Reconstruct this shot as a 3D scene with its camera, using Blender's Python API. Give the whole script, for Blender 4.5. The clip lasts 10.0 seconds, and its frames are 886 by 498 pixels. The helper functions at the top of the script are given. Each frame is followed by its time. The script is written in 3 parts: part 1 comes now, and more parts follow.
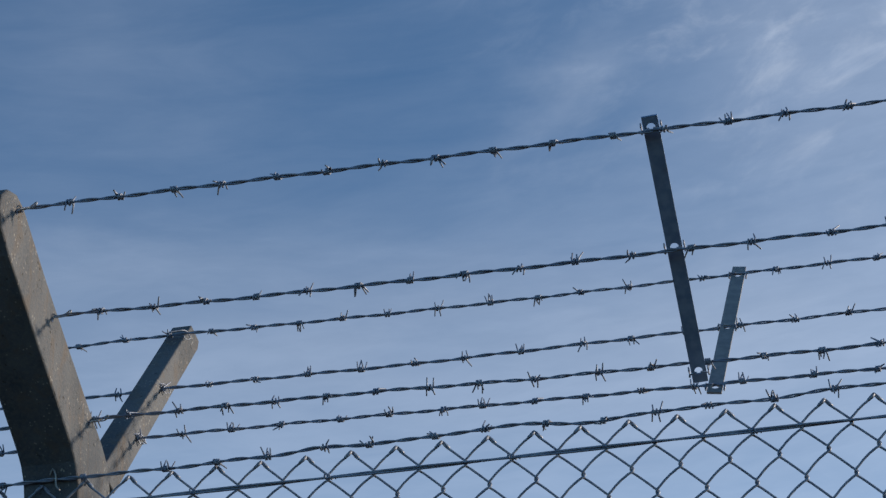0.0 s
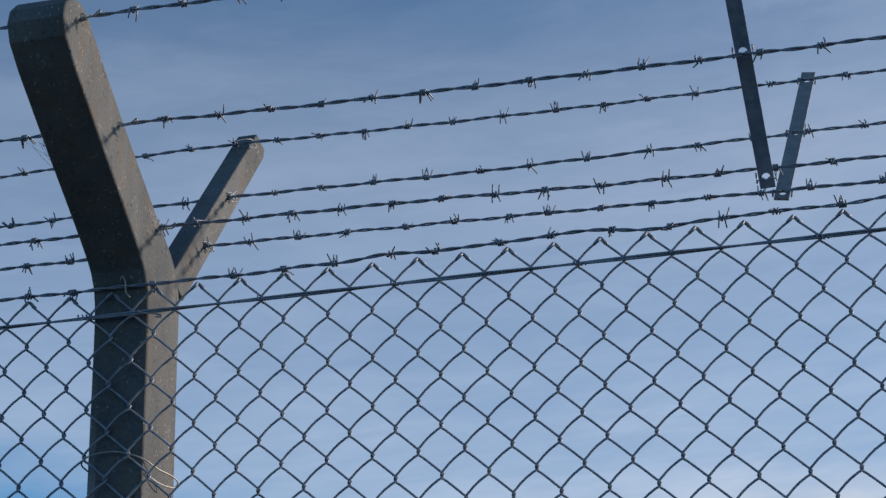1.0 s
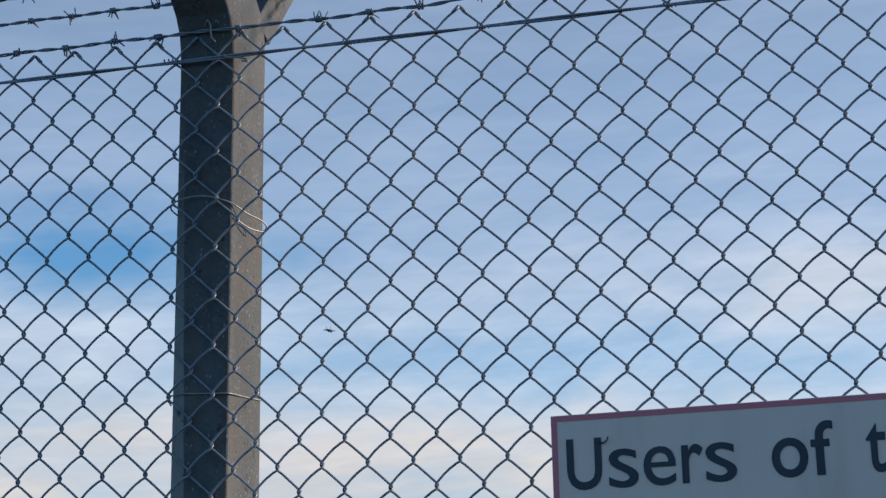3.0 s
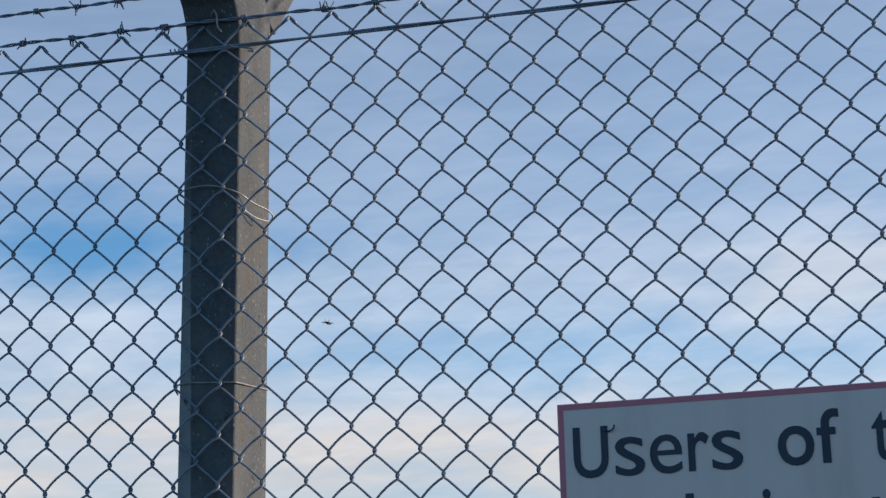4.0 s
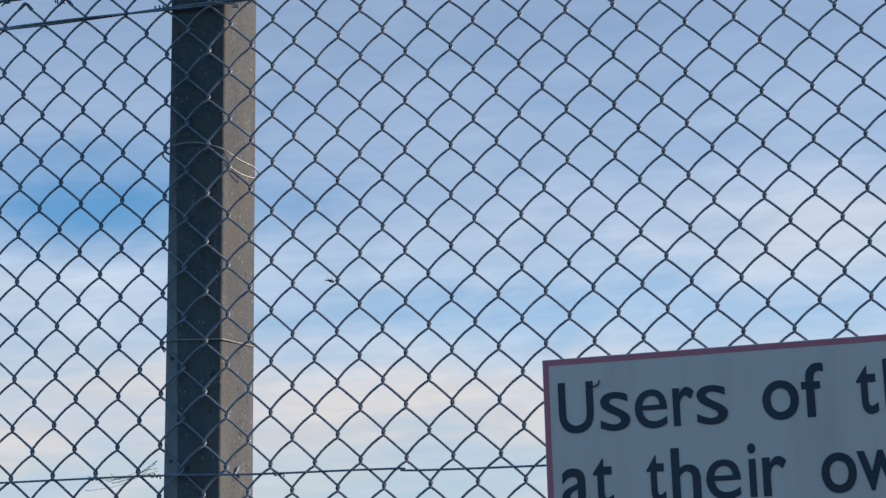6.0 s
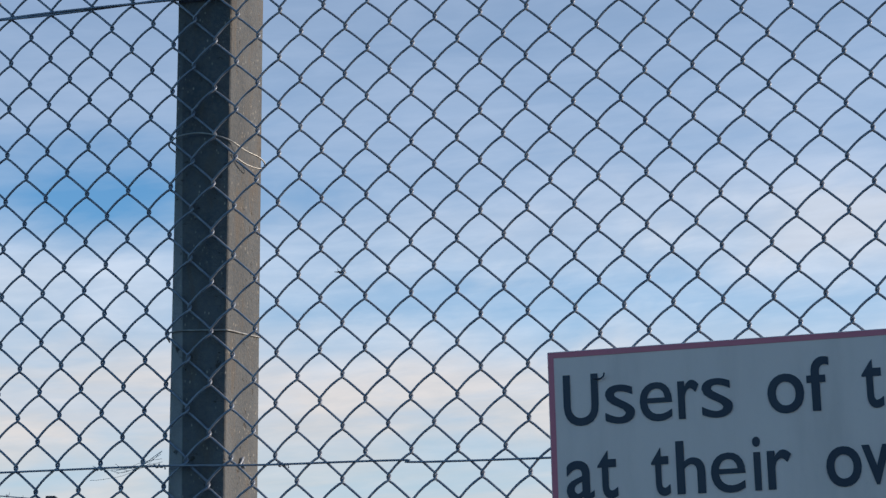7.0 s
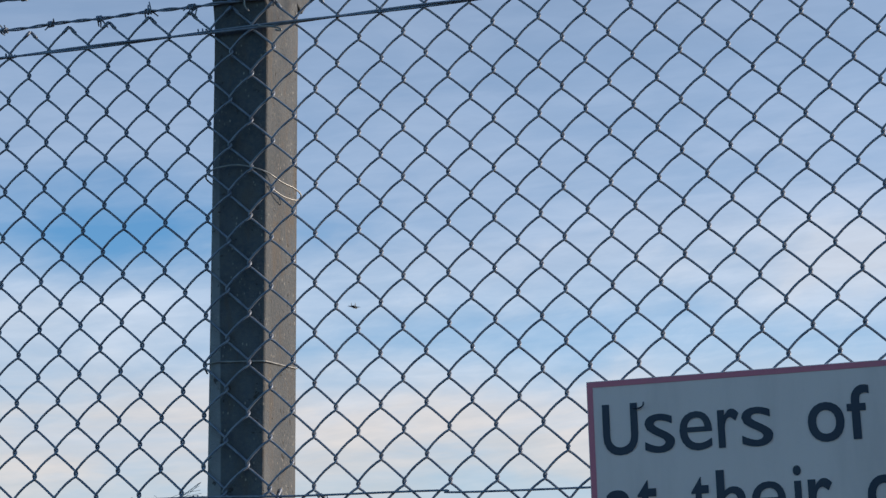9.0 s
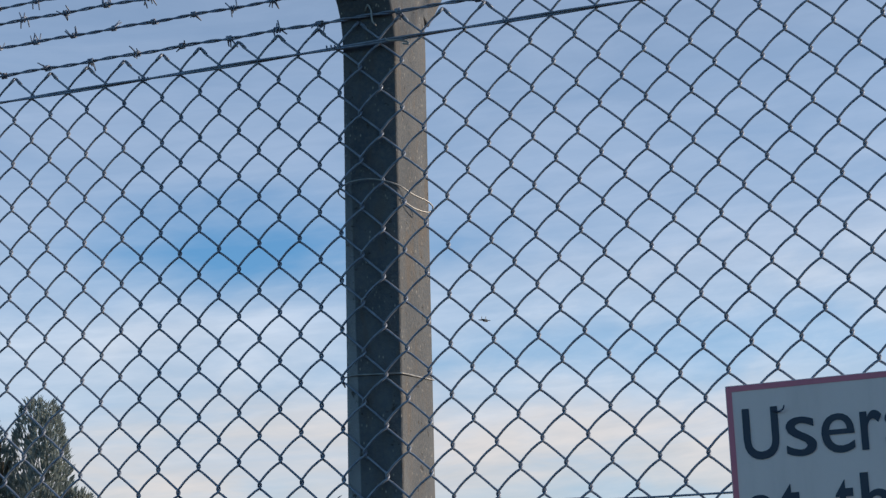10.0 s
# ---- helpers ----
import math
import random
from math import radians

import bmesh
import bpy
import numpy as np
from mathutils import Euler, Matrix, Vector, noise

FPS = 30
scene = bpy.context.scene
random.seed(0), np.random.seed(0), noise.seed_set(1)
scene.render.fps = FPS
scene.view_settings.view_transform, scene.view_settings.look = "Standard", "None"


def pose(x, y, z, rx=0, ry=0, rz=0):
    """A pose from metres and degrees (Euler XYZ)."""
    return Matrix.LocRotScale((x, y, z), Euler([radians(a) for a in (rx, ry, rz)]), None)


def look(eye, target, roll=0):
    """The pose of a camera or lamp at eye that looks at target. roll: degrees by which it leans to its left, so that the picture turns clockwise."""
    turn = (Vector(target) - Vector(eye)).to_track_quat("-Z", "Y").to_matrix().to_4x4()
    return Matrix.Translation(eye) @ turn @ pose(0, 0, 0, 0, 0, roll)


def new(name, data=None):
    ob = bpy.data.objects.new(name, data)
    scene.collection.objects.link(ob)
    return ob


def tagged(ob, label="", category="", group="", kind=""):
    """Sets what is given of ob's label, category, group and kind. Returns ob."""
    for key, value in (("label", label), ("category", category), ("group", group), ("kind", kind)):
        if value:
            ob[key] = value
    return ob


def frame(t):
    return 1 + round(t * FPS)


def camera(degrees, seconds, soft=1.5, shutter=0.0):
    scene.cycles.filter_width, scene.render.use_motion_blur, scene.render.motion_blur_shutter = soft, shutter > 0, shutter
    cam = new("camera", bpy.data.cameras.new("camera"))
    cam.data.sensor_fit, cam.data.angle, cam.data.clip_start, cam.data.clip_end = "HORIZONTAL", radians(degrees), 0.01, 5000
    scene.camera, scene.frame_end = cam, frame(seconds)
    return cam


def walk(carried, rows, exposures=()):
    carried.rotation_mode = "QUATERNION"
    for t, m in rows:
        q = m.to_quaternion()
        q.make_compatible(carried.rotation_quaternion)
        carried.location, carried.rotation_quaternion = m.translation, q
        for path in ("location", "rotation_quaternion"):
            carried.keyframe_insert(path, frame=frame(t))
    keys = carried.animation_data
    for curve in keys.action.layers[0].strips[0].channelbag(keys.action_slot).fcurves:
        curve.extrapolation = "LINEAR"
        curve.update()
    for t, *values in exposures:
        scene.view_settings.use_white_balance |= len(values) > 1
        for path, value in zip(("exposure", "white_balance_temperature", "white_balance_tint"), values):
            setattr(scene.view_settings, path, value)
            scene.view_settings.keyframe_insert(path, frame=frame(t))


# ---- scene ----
cam = camera(26.22, 10.0, soft=1.4)
# seconds, eye, then turn, tilt and roll in degrees
ROWS = [
    (0, 1.0083, -2.6685, 1.479, 10.393, 27.809, -2.365),
    (0.3, 1.0101, -2.6667, 1.4786, 11.238, 26.282, -2.325),
    (0.5, 1.0113, -2.6655, 1.4784, 11.57, 25.109, -2.199),
    (0.7, 1.0087, -2.6627, 1.4767, 11.887, 23.985, -1.994),
    (1, 1.0048, -2.6584, 1.4741, 12.756, 22.24, -1.576),
    (1.2, 1.0027, -2.6544, 1.4716, 13.325, 21.219, -1.248),
    (1.5, 0.9995, -2.6485, 1.4679, 13.958, 19.978, -0.887),
    (1.7, 1.0048, -2.6483, 1.4719, 14.366, 19.165, -0.687),
    (2, 1.0128, -2.6479, 1.4778, 14.726, 17.998, -0.667),
    (2.3, 1.0168, -2.6406, 1.4798, 15.022, 16.874, -0.789),
    (2.5, 1.0194, -2.6358, 1.4811, 15.289, 16.108, -0.807),
    (2.7, 1.0161, -2.6358, 1.4799, 15.521, 15.432, -0.833),
    (3, 1.0112, -2.6358, 1.4782, 15.91, 14.646, -0.683),
    (4.5, 1.0001, -2.6478, 1.4706, 15.814, 14.203, -0.805),
    (5, 1.0141, -2.6388, 1.476, 15.95, 13.415, -1.157),
    (5.5, 1.0209, -2.6355, 1.4706, 15.886, 13.246, -1.107),
    (7, 1.0302, -2.6285, 1.4704, 16.278, 12.902, -0.612),
    (7.5, 1.023, -2.6294, 1.4685, 16.332, 13.137, -0.71),
    (8, 1.0026, -2.6366, 1.4574, 16.202, 13.583, -0.793),
    (8.5, 1.0063, -2.635, 1.4591, 16.609, 13.802, -0.698),
    (9, 0.997, -2.644, 1.4641, 16.674, 13.929, -0.786),
    (9.2, 0.9891, -2.6479, 1.4601, 16.624, 14.136, -0.784),
    (9.5, 0.9773, -2.6537, 1.454, 16.913, 14.459, -0.84),
    (9.7, 0.9827, -2.6511, 1.4559, 17.93, 14.52, -1.044),
    (10, 0.9907, -2.6471, 1.4588, 20.66, 14.39, -1.406),
]
walk(cam, [(t, pose(x, y, z, 0, 0, yaw) @ pose(0, 0, 0, 90 + tilt) @ pose(0, 0, 0, 0, 0, roll)) for t, x, y, z, yaw, tilt, roll in ROWS],
     [(0.0, 0.0), (0.5, -0.02), (1.0, -0.07), (1.5, -0.04), (2.0, -0.01), (3.0, 0.02), (5.0, 0.03), (7.0, 0.06), (10.0, 0.03)])

# ---- light ----
SUN_AZ, SUN_EL = 70.0, 16.0     # degrees from the fence's normal towards +x, and above the horizon
SKY = 0.0785
world = bpy.data.worlds.new("sky")
scene.world = world
world.use_nodes = True


class Nodes:
    """Small helper to wire up a node tree."""

    def __init__(self, tree):
        self.t = tree
        tree.nodes.clear()

    def add(self, kind, **values):
        n = self.t.nodes.new(kind)
        for k, v in values.items():
            if k == "op":
                n.operation = v
            elif k == "blend":
                n.blend_type = v
            elif k == "dims":
                n.noise_dimensions = v
        return n

    def put(self, socket, v):
        if hasattr(v, "is_output"):
            self.t.links.new(v, socket)
        else:
            socket.default_value = v

    def math(self, op, a, b=0.0, c=None, clamp=False):
        n = self.t.nodes.new("ShaderNodeMath")
        n.operation, n.use_clamp = op, clamp
        self.put(n.inputs[0], a)
        self.put(n.inputs[1], b)
        if c is not None:
            self.put(n.inputs[2], c)
        return n.outputs[0]

    def step(self, v, lo, hi, a=0.0, b=1.0):
        n = self.t.nodes.new("ShaderNodeMapRange")
        n.interpolation_type = "SMOOTHSTEP"
        for s, x in zip(n.inputs[:5], (v, lo, hi, a, b)):
            self.put(s, x)
        return n.outputs[0]

    def mix(self, fac, a, b, blend="MIX"):
        n = self.t.nodes.new("ShaderNodeMix")
        n.data_type, n.blend_type = "RGBA", blend
        self.put(n.inputs[0], fac)
        self.put(n.inputs[6], a if hasattr(a, "is_output") else (*a, 1))
        self.put(n.inputs[7], b if hasattr(b, "is_output") else (*b, 1))
        return n.outputs[2]

    def noise(self, vec, scale, detail=4.0, rough=0.55, warp=0.0):
        n = self.t.nodes.new("ShaderNodeTexNoise")
        self.put(n.inputs["Vector"], vec)
        n.inputs["Scale"].default_value, n.inputs["Detail"].default_value = scale, detail
        n.inputs["Roughness"].default_value, n.inputs["Distortion"].default_value = rough, warp
        return n.outputs["Fac"]

    def vec(self, x, y, z=0.0):
        n = self.t.nodes.new("ShaderNodeCombineXYZ")
        for s, v in zip(n.inputs, (x, y, z)):
            self.put(s, v)
        return n.outputs[0]


w = Nodes(world.node_tree)
tc = w.add("ShaderNodeTexCoord").outputs["Generated"]
sep = w.add("ShaderNodeSeparateXYZ")
w.put(sep.inputs[0], tc)
DEG = 180 / math.pi
el0 = w.math("MULTIPLY", w.math("ARCSINE", sep.outputs[2]), DEG)
az0 = w.math("MULTIPLY", w.math("ARCTAN2", sep.outputs[0], sep.outputs[1]), DEG)
# wind-drawn warp so that no cloud has a clean outline
drift = w.noise(w.vec(w.math("MULTIPLY", az0, 0.07), w.math("MULTIPLY", el0, 0.17)), 1.0, 6.0, 0.58, 0.4)
drift2 = w.noise(w.vec(w.math("MULTIPLY", az0, 0.11), w.math("MULTIPLY", el0, 0.2), 7.3), 1.0, 5.0, 0.55, 0.3)
el = w.math("ADD", el0, w.math("MULTIPLY", w.math("SUBTRACT", drift, 0.5), 5.0))
az = w.math("ADD", az0, w.math("MULTIPLY", w.math("SUBTRACT", drift2, 0.5), 11.0))


def puff(a, e, wa, we, gain, lean=0.0):
    """A soft cloud (gain above 0) or gap (below 0) round azimuth a and elevation e."""
    da = w.math("SUBTRACT", az, a)
    de = w.math("SUBTRACT", w.math("SUBTRACT", el, e), w.math("MULTIPLY", da, lean))
    q = w.math("ADD", w.math("POWER", w.math("DIVIDE", da, wa), 2.0), w.math("POWER", w.math("DIVIDE", de, we), 2.0))
    return w.math("MULTIPLY", w.math("POWER", 2.718, w.math("MULTIPLY", q, -1.0)), gain)


cover = w.step(el, 34.0, 5.0, 0.05, 0.80)
for args in ((7.0, 33.0, 9.0, 5.0, 0.34, 0.0), (4.0, 25.0, 12.0, 5.0, 0.20, 0.0), (-6.0, 32.0, 2.6, 0.9, 0.16, 0.2),
             (-22.0, 33.5, 5.0, 3.0, 0.10, 0.0), (-22.0, 27.0, 9.0, 1.0, 0.08, 0.1), (-12.0, 24.5, 16.0, 3.0, 0.16, 0.0),
             (-26.0, 14.2, 5.8, 1.7, -0.66, 0.04), (-13.0, 11.1, 12.0, 0.9, -0.36, 0.03), (-13.0, 14.2, 10.0, 0.8, 0.12, 0.06),
             (-2.5, 13.4, 5.0, 1.1, 0.40, 0.12), (-28.0, 11.6, 6.0, 1.0, 0.26, 0.03), (-19.0, 8.6, 18.0, 1.0, 0.20, 0.02), (-18.0, 6.6, 14.0, 0.6, -0.14, 0.0)):
    cover = w.math("ADD", cover, puff(*args))
# the side away from the sun is clear deep blue, with a few thin streaks
away = w.step(w.math("ABSOLUTE", w.math("SUBTRACT", az0, SUN_AZ - 50.0)), 60.0, 105.0, 1.0, 0.09)
cover = w.math("MULTIPLY", cover, away)
tilted = w.math("ADD", el0, w.math("MULTIPLY", az0, -0.06))
streak = w.noise(w.vec(w.math("MULTIPLY", az0, 0.13), w.math("MULTIPLY", tilted, 0.62), 3.0), 1.0, 7.0, 0.6, 0.5)
ripple = w.noise(w.vec(w.math("MULTIPLY", az0, 0.36), w.math("MULTIPLY", tilted, 1.75), 19.0), 1.0, 6.0, 0.6, 0.35)
wisp = w.noise(w.vec(w.math("MULTIPLY", az0, 0.30), w.math("MULTIPLY", w.math("ADD", el0, w.math("MULTIPLY", az0, -0.25)), 0.62), 11.0), 1.0, 8.0, 0.62, 0.35)
wisp = w.math("MULTIPLY", w.step(wisp, 0.46, 0.78), w.math("ADD", puff(3.0, 32.5, 9.0, 4.0, 0.36), puff(-12.0, 12.0, 18.0, 4.0, 0.28)))
cover = w.math("ADD", cover, wisp)
cover = w.math("ADD", cover, w.math("MULTIPLY", w.math("SUBTRACT", streak, 0.5), w.step(el0, 26.0, 13.0, 0.15, 0.52)))
cover = w.math("ADD", cover, w.math("MULTIPLY", w.math("SUBTRACT", ripple, 0.5), w.step(el0, 20.0, 12.0, 0.02, 0.28)), clamp=True)
sky = w.add("ShaderNodeTexSky")
sky.sky_type, sky.sun_disc = "NISHITA", False
sky.sun_elevation, sky.sun_rotation = radians(SUN_EL), radians(SUN_AZ)
sky.air_density, sky.dust_density, sky.ozone_density = 1.0, 0.6, 1.4
# grey undersides higher up, white and then cream towards the horizon
cloud = w.mix(w.step(el, 16.5, 10.0), (6.55, 7.6, 9.5), (7.7, 8.95, 10.7))
cream = w.math("ADD", w.step(el, 11.0, 7.2), w.math("ADD", puff(-28.0, 9.4, 7.0, 1.5, 0.5), puff(-2.5, 13.3, 4.0, 0.8, 0.2)), clamp=True)
cream = w.math("MULTIPLY", cream, w.step(streak, 0.32, 0.58, 0.5, 1.0))
cloud = w.mix(cream, cloud, (8.8, 8.5, 8.5))
# thicker and thinner patches within the layer
thick = w.step(w.math("ADD", w.math("MULTIPLY", streak, 0.5), w.math("MULTIPLY", ripple, 0.5)), 0.36, 0.66, 0.94, 1.05)
cloud = w.mix(1.0, cloud, w.vec(thick, thick, thick), "MULTIPLY")
clear = w.mix(1.0, sky.outputs[0], w.mix(w.step(el0, 27.0, 14.0), (0.85, 1.28, 1.66), (0.98, 1.66, 2.22)), "MULTIPLY")
colour = w.mix(cover, clear, cloud)
back = w.add("ShaderNodeBackground")
w.put(back.inputs["Color"], colour)
back.inputs["Strength"].default_value = SKY
w.put(w.add("ShaderNodeOutputWorld").inputs[0], back.outputs[0])

sun = new("sun", bpy.data.lights.new("sun", "SUN"))
sun.data.energy, sun.data.angle, sun.data.color = 4.2, radians(3.0), (1.0, 0.82, 0.65)     # veiled by thin cloud
s_dir = Vector((math.sin(radians(SUN_AZ)) * math.cos(radians(SUN_EL)), math.cos(radians(SUN_AZ)) * math.cos(radians(SUN_EL)), math.sin(radians(SUN_EL))))
sun.matrix_world = look(s_dir * 50, (0, 0, 0))


# ---- materials ----
def material(name):
    m = bpy.data.materials.new(name)
    m.use_nodes = True
    n = Nodes(m.node_tree)
    bsdf = n.add("ShaderNodeBsdfPrincipled")
    n.put(n.add("ShaderNodeOutputMaterial").inputs[0], bsdf.outputs[0])
    return m, n, bsdf


def bump(n, bsdf, height, strength, distance):
    b = n.add("ShaderNodeBump")
    b.inputs["Strength"].default_value, b.inputs["Distance"].default_value = strength, distance
    n.put(b.inputs["Height"], height)
    n.put(bsdf.inputs["Normal"], b.outputs[0])


def concrete():
    m, n, b = material("weathered_concrete")
    p = n.add("ShaderNodeTexCoord").outputs["Object"]
    sp = n.add("ShaderNodeSeparateXYZ")
    n.put(sp.inputs[0], p)
    tall = n.vec(sp.outputs[0], sp.outputs[1], n.math("MULTIPLY", sp.outputs[2], 0.35))
    big = n.noise(tall, 9.0, 5.0, 0.6)
    fine = n.noise(p, 170.0, 4.0, 0.65)
    col = n.mix(n.step(big, 0.3, 0.7), (0.058, 0.070, 0.084), (0.118, 0.131, 0.145))
    col = n.mix(n.step(fine, 0.35, 0.7, 0.0, 0.45), col, (0.165, 0.158, 0.147))
    # rusty brown weather streaks
    brown = n.noise(n.vec(n.math("MULTIPLY", sp.outputs[0], 3.0), n.math("MULTIPLY", sp.outputs[1], 3.0), sp.outputs[2]), 11.0, 6.0, 0.65, 0.6)
    col = n.mix(n.step(brown, 0.48, 0.68, 0.0, 0.55), col, (0.125, 0.100, 0.076))
    # a paler band down one edge of the lower post, fading out upwards
    edge = n.math("ADD", sp.outputs[0], n.math("ADD", n.math("MULTIPLY", n.noise(tall, 30.0, 4.0), 0.005), n.math("MULTIPLY", n.math("SUBTRACT", sp.outputs[2], 1.8), 0.02)))
    run = n.math("MULTIPLY", n.step(edge, -0.0185, -0.0215), n.step(n.math("ADD", sp.outputs[2], n.math("MULTIPLY", big, 0.2)), 2.60, 2.12))
    col = n.mix(n.math("MULTIPLY", run, 0.68), col, (0.36, 0.37, 0.38))
    vor = n.add("ShaderNodeTexVoronoi")
    n.put(vor.inputs["Vector"], n.vec(sp.outputs[0], sp.outputs[1], n.math("MULTIPLY", sp.outputs[2], 0.55)))
    vor.inputs["Scale"].default_value = 165.0
    gate = n.step(n.noise(p, 34.0, 3.0), 0.51, 0.60)
    fleck = n.math("MULTIPLY", n.step(n.math("ADD", vor.outputs["Distance"], n.math("MULTIPLY", fine, 0.25)), 0.40, 0.24), gate)
    col = n.mix(n.math("MULTIPLY", fleck, 0.6), col, (0.46, 0.43, 0.38))
    pit = n.step(n.noise(p, 75.0, 3.0, 0.6), 0.64, 0.72)
    col = n.mix(n.math("MULTIPLY", pit, 0.75), col, (0.045, 0.038, 0.030))
    n.put(b.inputs["Base Color"], col)
    b.inputs["Roughness"].default_value = 0.88
    h = n.math("SUBTRACT", n.math("ADD", fine, n.math("MULTIPLY", big, 0.6)), n.math("MULTIPLY", pit, 1.3))
    bump(n, b, h, 0.55, 0.003)
    return m


def wire_metal(name, lo, hi, metal, rough):
    m, n, b = material(name)
    p = n.add("ShaderNodeTexCoord").outputs["Object"]
    a = n.noise(p, 60.0, 4.0, 0.6)
    c = n.noise(p, 700.0, 3.0, 0.6)
    col = n.mix(n.step(a, 0.35, 0.68), lo, hi)
    col = n.mix(n.step(n.noise(p, 22.0, 3.0), 0.66, 0.80, 0.0, 0.22), col, (0.12, 0.10, 0.09))
    n.put(b.inputs["Base Color"], col)
    b.inputs["Metallic"].default_value = metal
    n.put(b.inputs["Roughness"], n.step(a, 0.3, 0.7, rough - 0.08, rough + 0.12))
    bump(n, b, c, 0.06, 0.0002)
    return m


def paint(name, rgb, rough, stain=0.25, dirt=(0.2, 0.19, 0.17)):
    m, n, b = material(name)
    p = n.add("ShaderNodeTexCoord").outputs["Object"]
    sp = n.add("ShaderNodeSeparateXYZ")
    n.put(sp.inputs[0], p)
    run = n.noise(n.vec(n.math("MULTIPLY", sp.outputs[0], 14.0), sp.outputs[1], n.math("MULTIPLY", sp.outputs[2], 2.5)), 1.0, 5.0, 0.6)
    spots = n.noise(p, 120.0, 3.0, 0.6)
    f = n.math("ADD", n.step(run, 0.45, 0.8, 0.0, stain), n.step(spots, 0.6, 0.8, 0.0, stain * 0.5), clamp=True)
    n.put(b.inputs["Base Color"], n.mix(f, rgb, dirt))
    n.put(b.inputs["Roughness"], n.step(run, 0.3, 0.8, rough, rough + 0.2))
    return m


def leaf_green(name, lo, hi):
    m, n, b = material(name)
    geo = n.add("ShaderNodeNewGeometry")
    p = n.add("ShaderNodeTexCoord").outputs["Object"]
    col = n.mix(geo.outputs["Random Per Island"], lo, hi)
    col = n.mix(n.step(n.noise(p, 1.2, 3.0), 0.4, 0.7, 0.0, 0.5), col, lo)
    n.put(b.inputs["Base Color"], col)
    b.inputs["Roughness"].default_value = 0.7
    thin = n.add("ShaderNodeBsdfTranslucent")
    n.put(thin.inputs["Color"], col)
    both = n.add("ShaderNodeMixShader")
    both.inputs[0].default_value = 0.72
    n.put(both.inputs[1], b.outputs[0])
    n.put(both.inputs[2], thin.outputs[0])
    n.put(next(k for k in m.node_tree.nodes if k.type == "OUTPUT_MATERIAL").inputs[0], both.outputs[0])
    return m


# unseen ground, its dark warm tone chosen for the light it bounces up
def ground_mat():
    m, n, b = material("bounce_toned_ground")
    p = n.add("ShaderNodeTexCoord").outputs["Object"]
    a = n.noise(p, 0.35, 6.0, 0.6)
    c = n.noise(p, 60.0, 5.0, 0.7)
    col = n.mix(n.step(a, 0.35, 0.65), (0.034, 0.030, 0.026), (0.048, 0.043, 0.036))
    n.put(b.inputs["Base Color"], n.mix(n.step(c, 0.4, 0.7, 0.0, 0.6), col, (0.022, 0.020, 0.018)))
    b.inputs["Roughness"].default_value = 0.95
    bump(n, b, c, 0.8, 0.01)
    return m


CONCRETE = concrete()
MESH_WIRE = wire_metal("dull_galvanised_wire", (0.19, 0.228, 0.295), (0.285, 0.32, 0.385), 0.25, 0.42)
BARB_WIRE = wire_metal("weathered_barbed_wire", (0.17, 0.21, 0.285), (0.265, 0.30, 0.365), 0.2, 0.45)
TIE_WIRE = wire_metal("pale_galvanised_tie_wire", (0.30, 0.30, 0.295), (0.44, 0.435, 0.42), 0.5, 0.5)
# for the bar that faces down: colour lightened and blued to lift its shade
STEEL = wire_metal("shade_lifted_steel_bar", (0.18, 0.27, 0.42), (0.26, 0.36, 0.51), 0.1, 0.5)
GALV = wire_metal("dull_galvanised_bar", (0.22, 0.22, 0.225), (0.31, 0.305, 0.30), 0.2, 0.5)
PANEL = paint("white_sign_panel", (0.83, 0.67, 0.625), 0.35, 0.18)
BORDER = paint("faded_red_border", (0.68, 0.19, 0.25), 0.45, 0.3, (0.45, 0.26, 0.28))
INK = paint("navy_black_lettering", (0.022, 0.034, 0.062), 0.4, 0.12, (0.05, 0.06, 0.08))
JET_GREY = paint("grey_aircraft_paint", (0.13, 0.14, 0.16), 0.5, 0.2)
BARK = paint("bark", (0.10, 0.075, 0.05), 0.9, 0.6, (0.05, 0.04, 0.03))
# needle colour lightened and greyed to paint in the haze of distance
LEAF = leaf_green("haze_paled_needles", (0.19, 0.225, 0.21), (0.32, 0.365, 0.345))
THREAD = paint("pale_plastic_thread", (0.45, 0.45, 0.44), 0.6, 0.2)
GROUND_TONE = ground_mat()


# ---- building helpers ----
def mesh_data(name, verts, faces, mat, smooth=False):
    me = bpy.data.meshes.new(name)
    me.from_pydata([tuple(v) for v in verts], [], faces)
    me.materials.append(mat)
    if smooth:
        me.polygons.foreach_set("use_smooth", [True] * len(me.polygons))
    me.update()
    return me


def part(name, data, parent, label="", at=None):
    ob = new(name, data)
    ob.parent = parent
    if at is not None:
        ob.matrix_basis = at
    return tagged(ob, label)


def thing(name, label, category, place=(0, 0, 0), group="", kind=""):
    ob = new(name)
    ob.location = place
    ob.empty_display_size = 0.05
    return tagged(ob, label, category, group, kind)


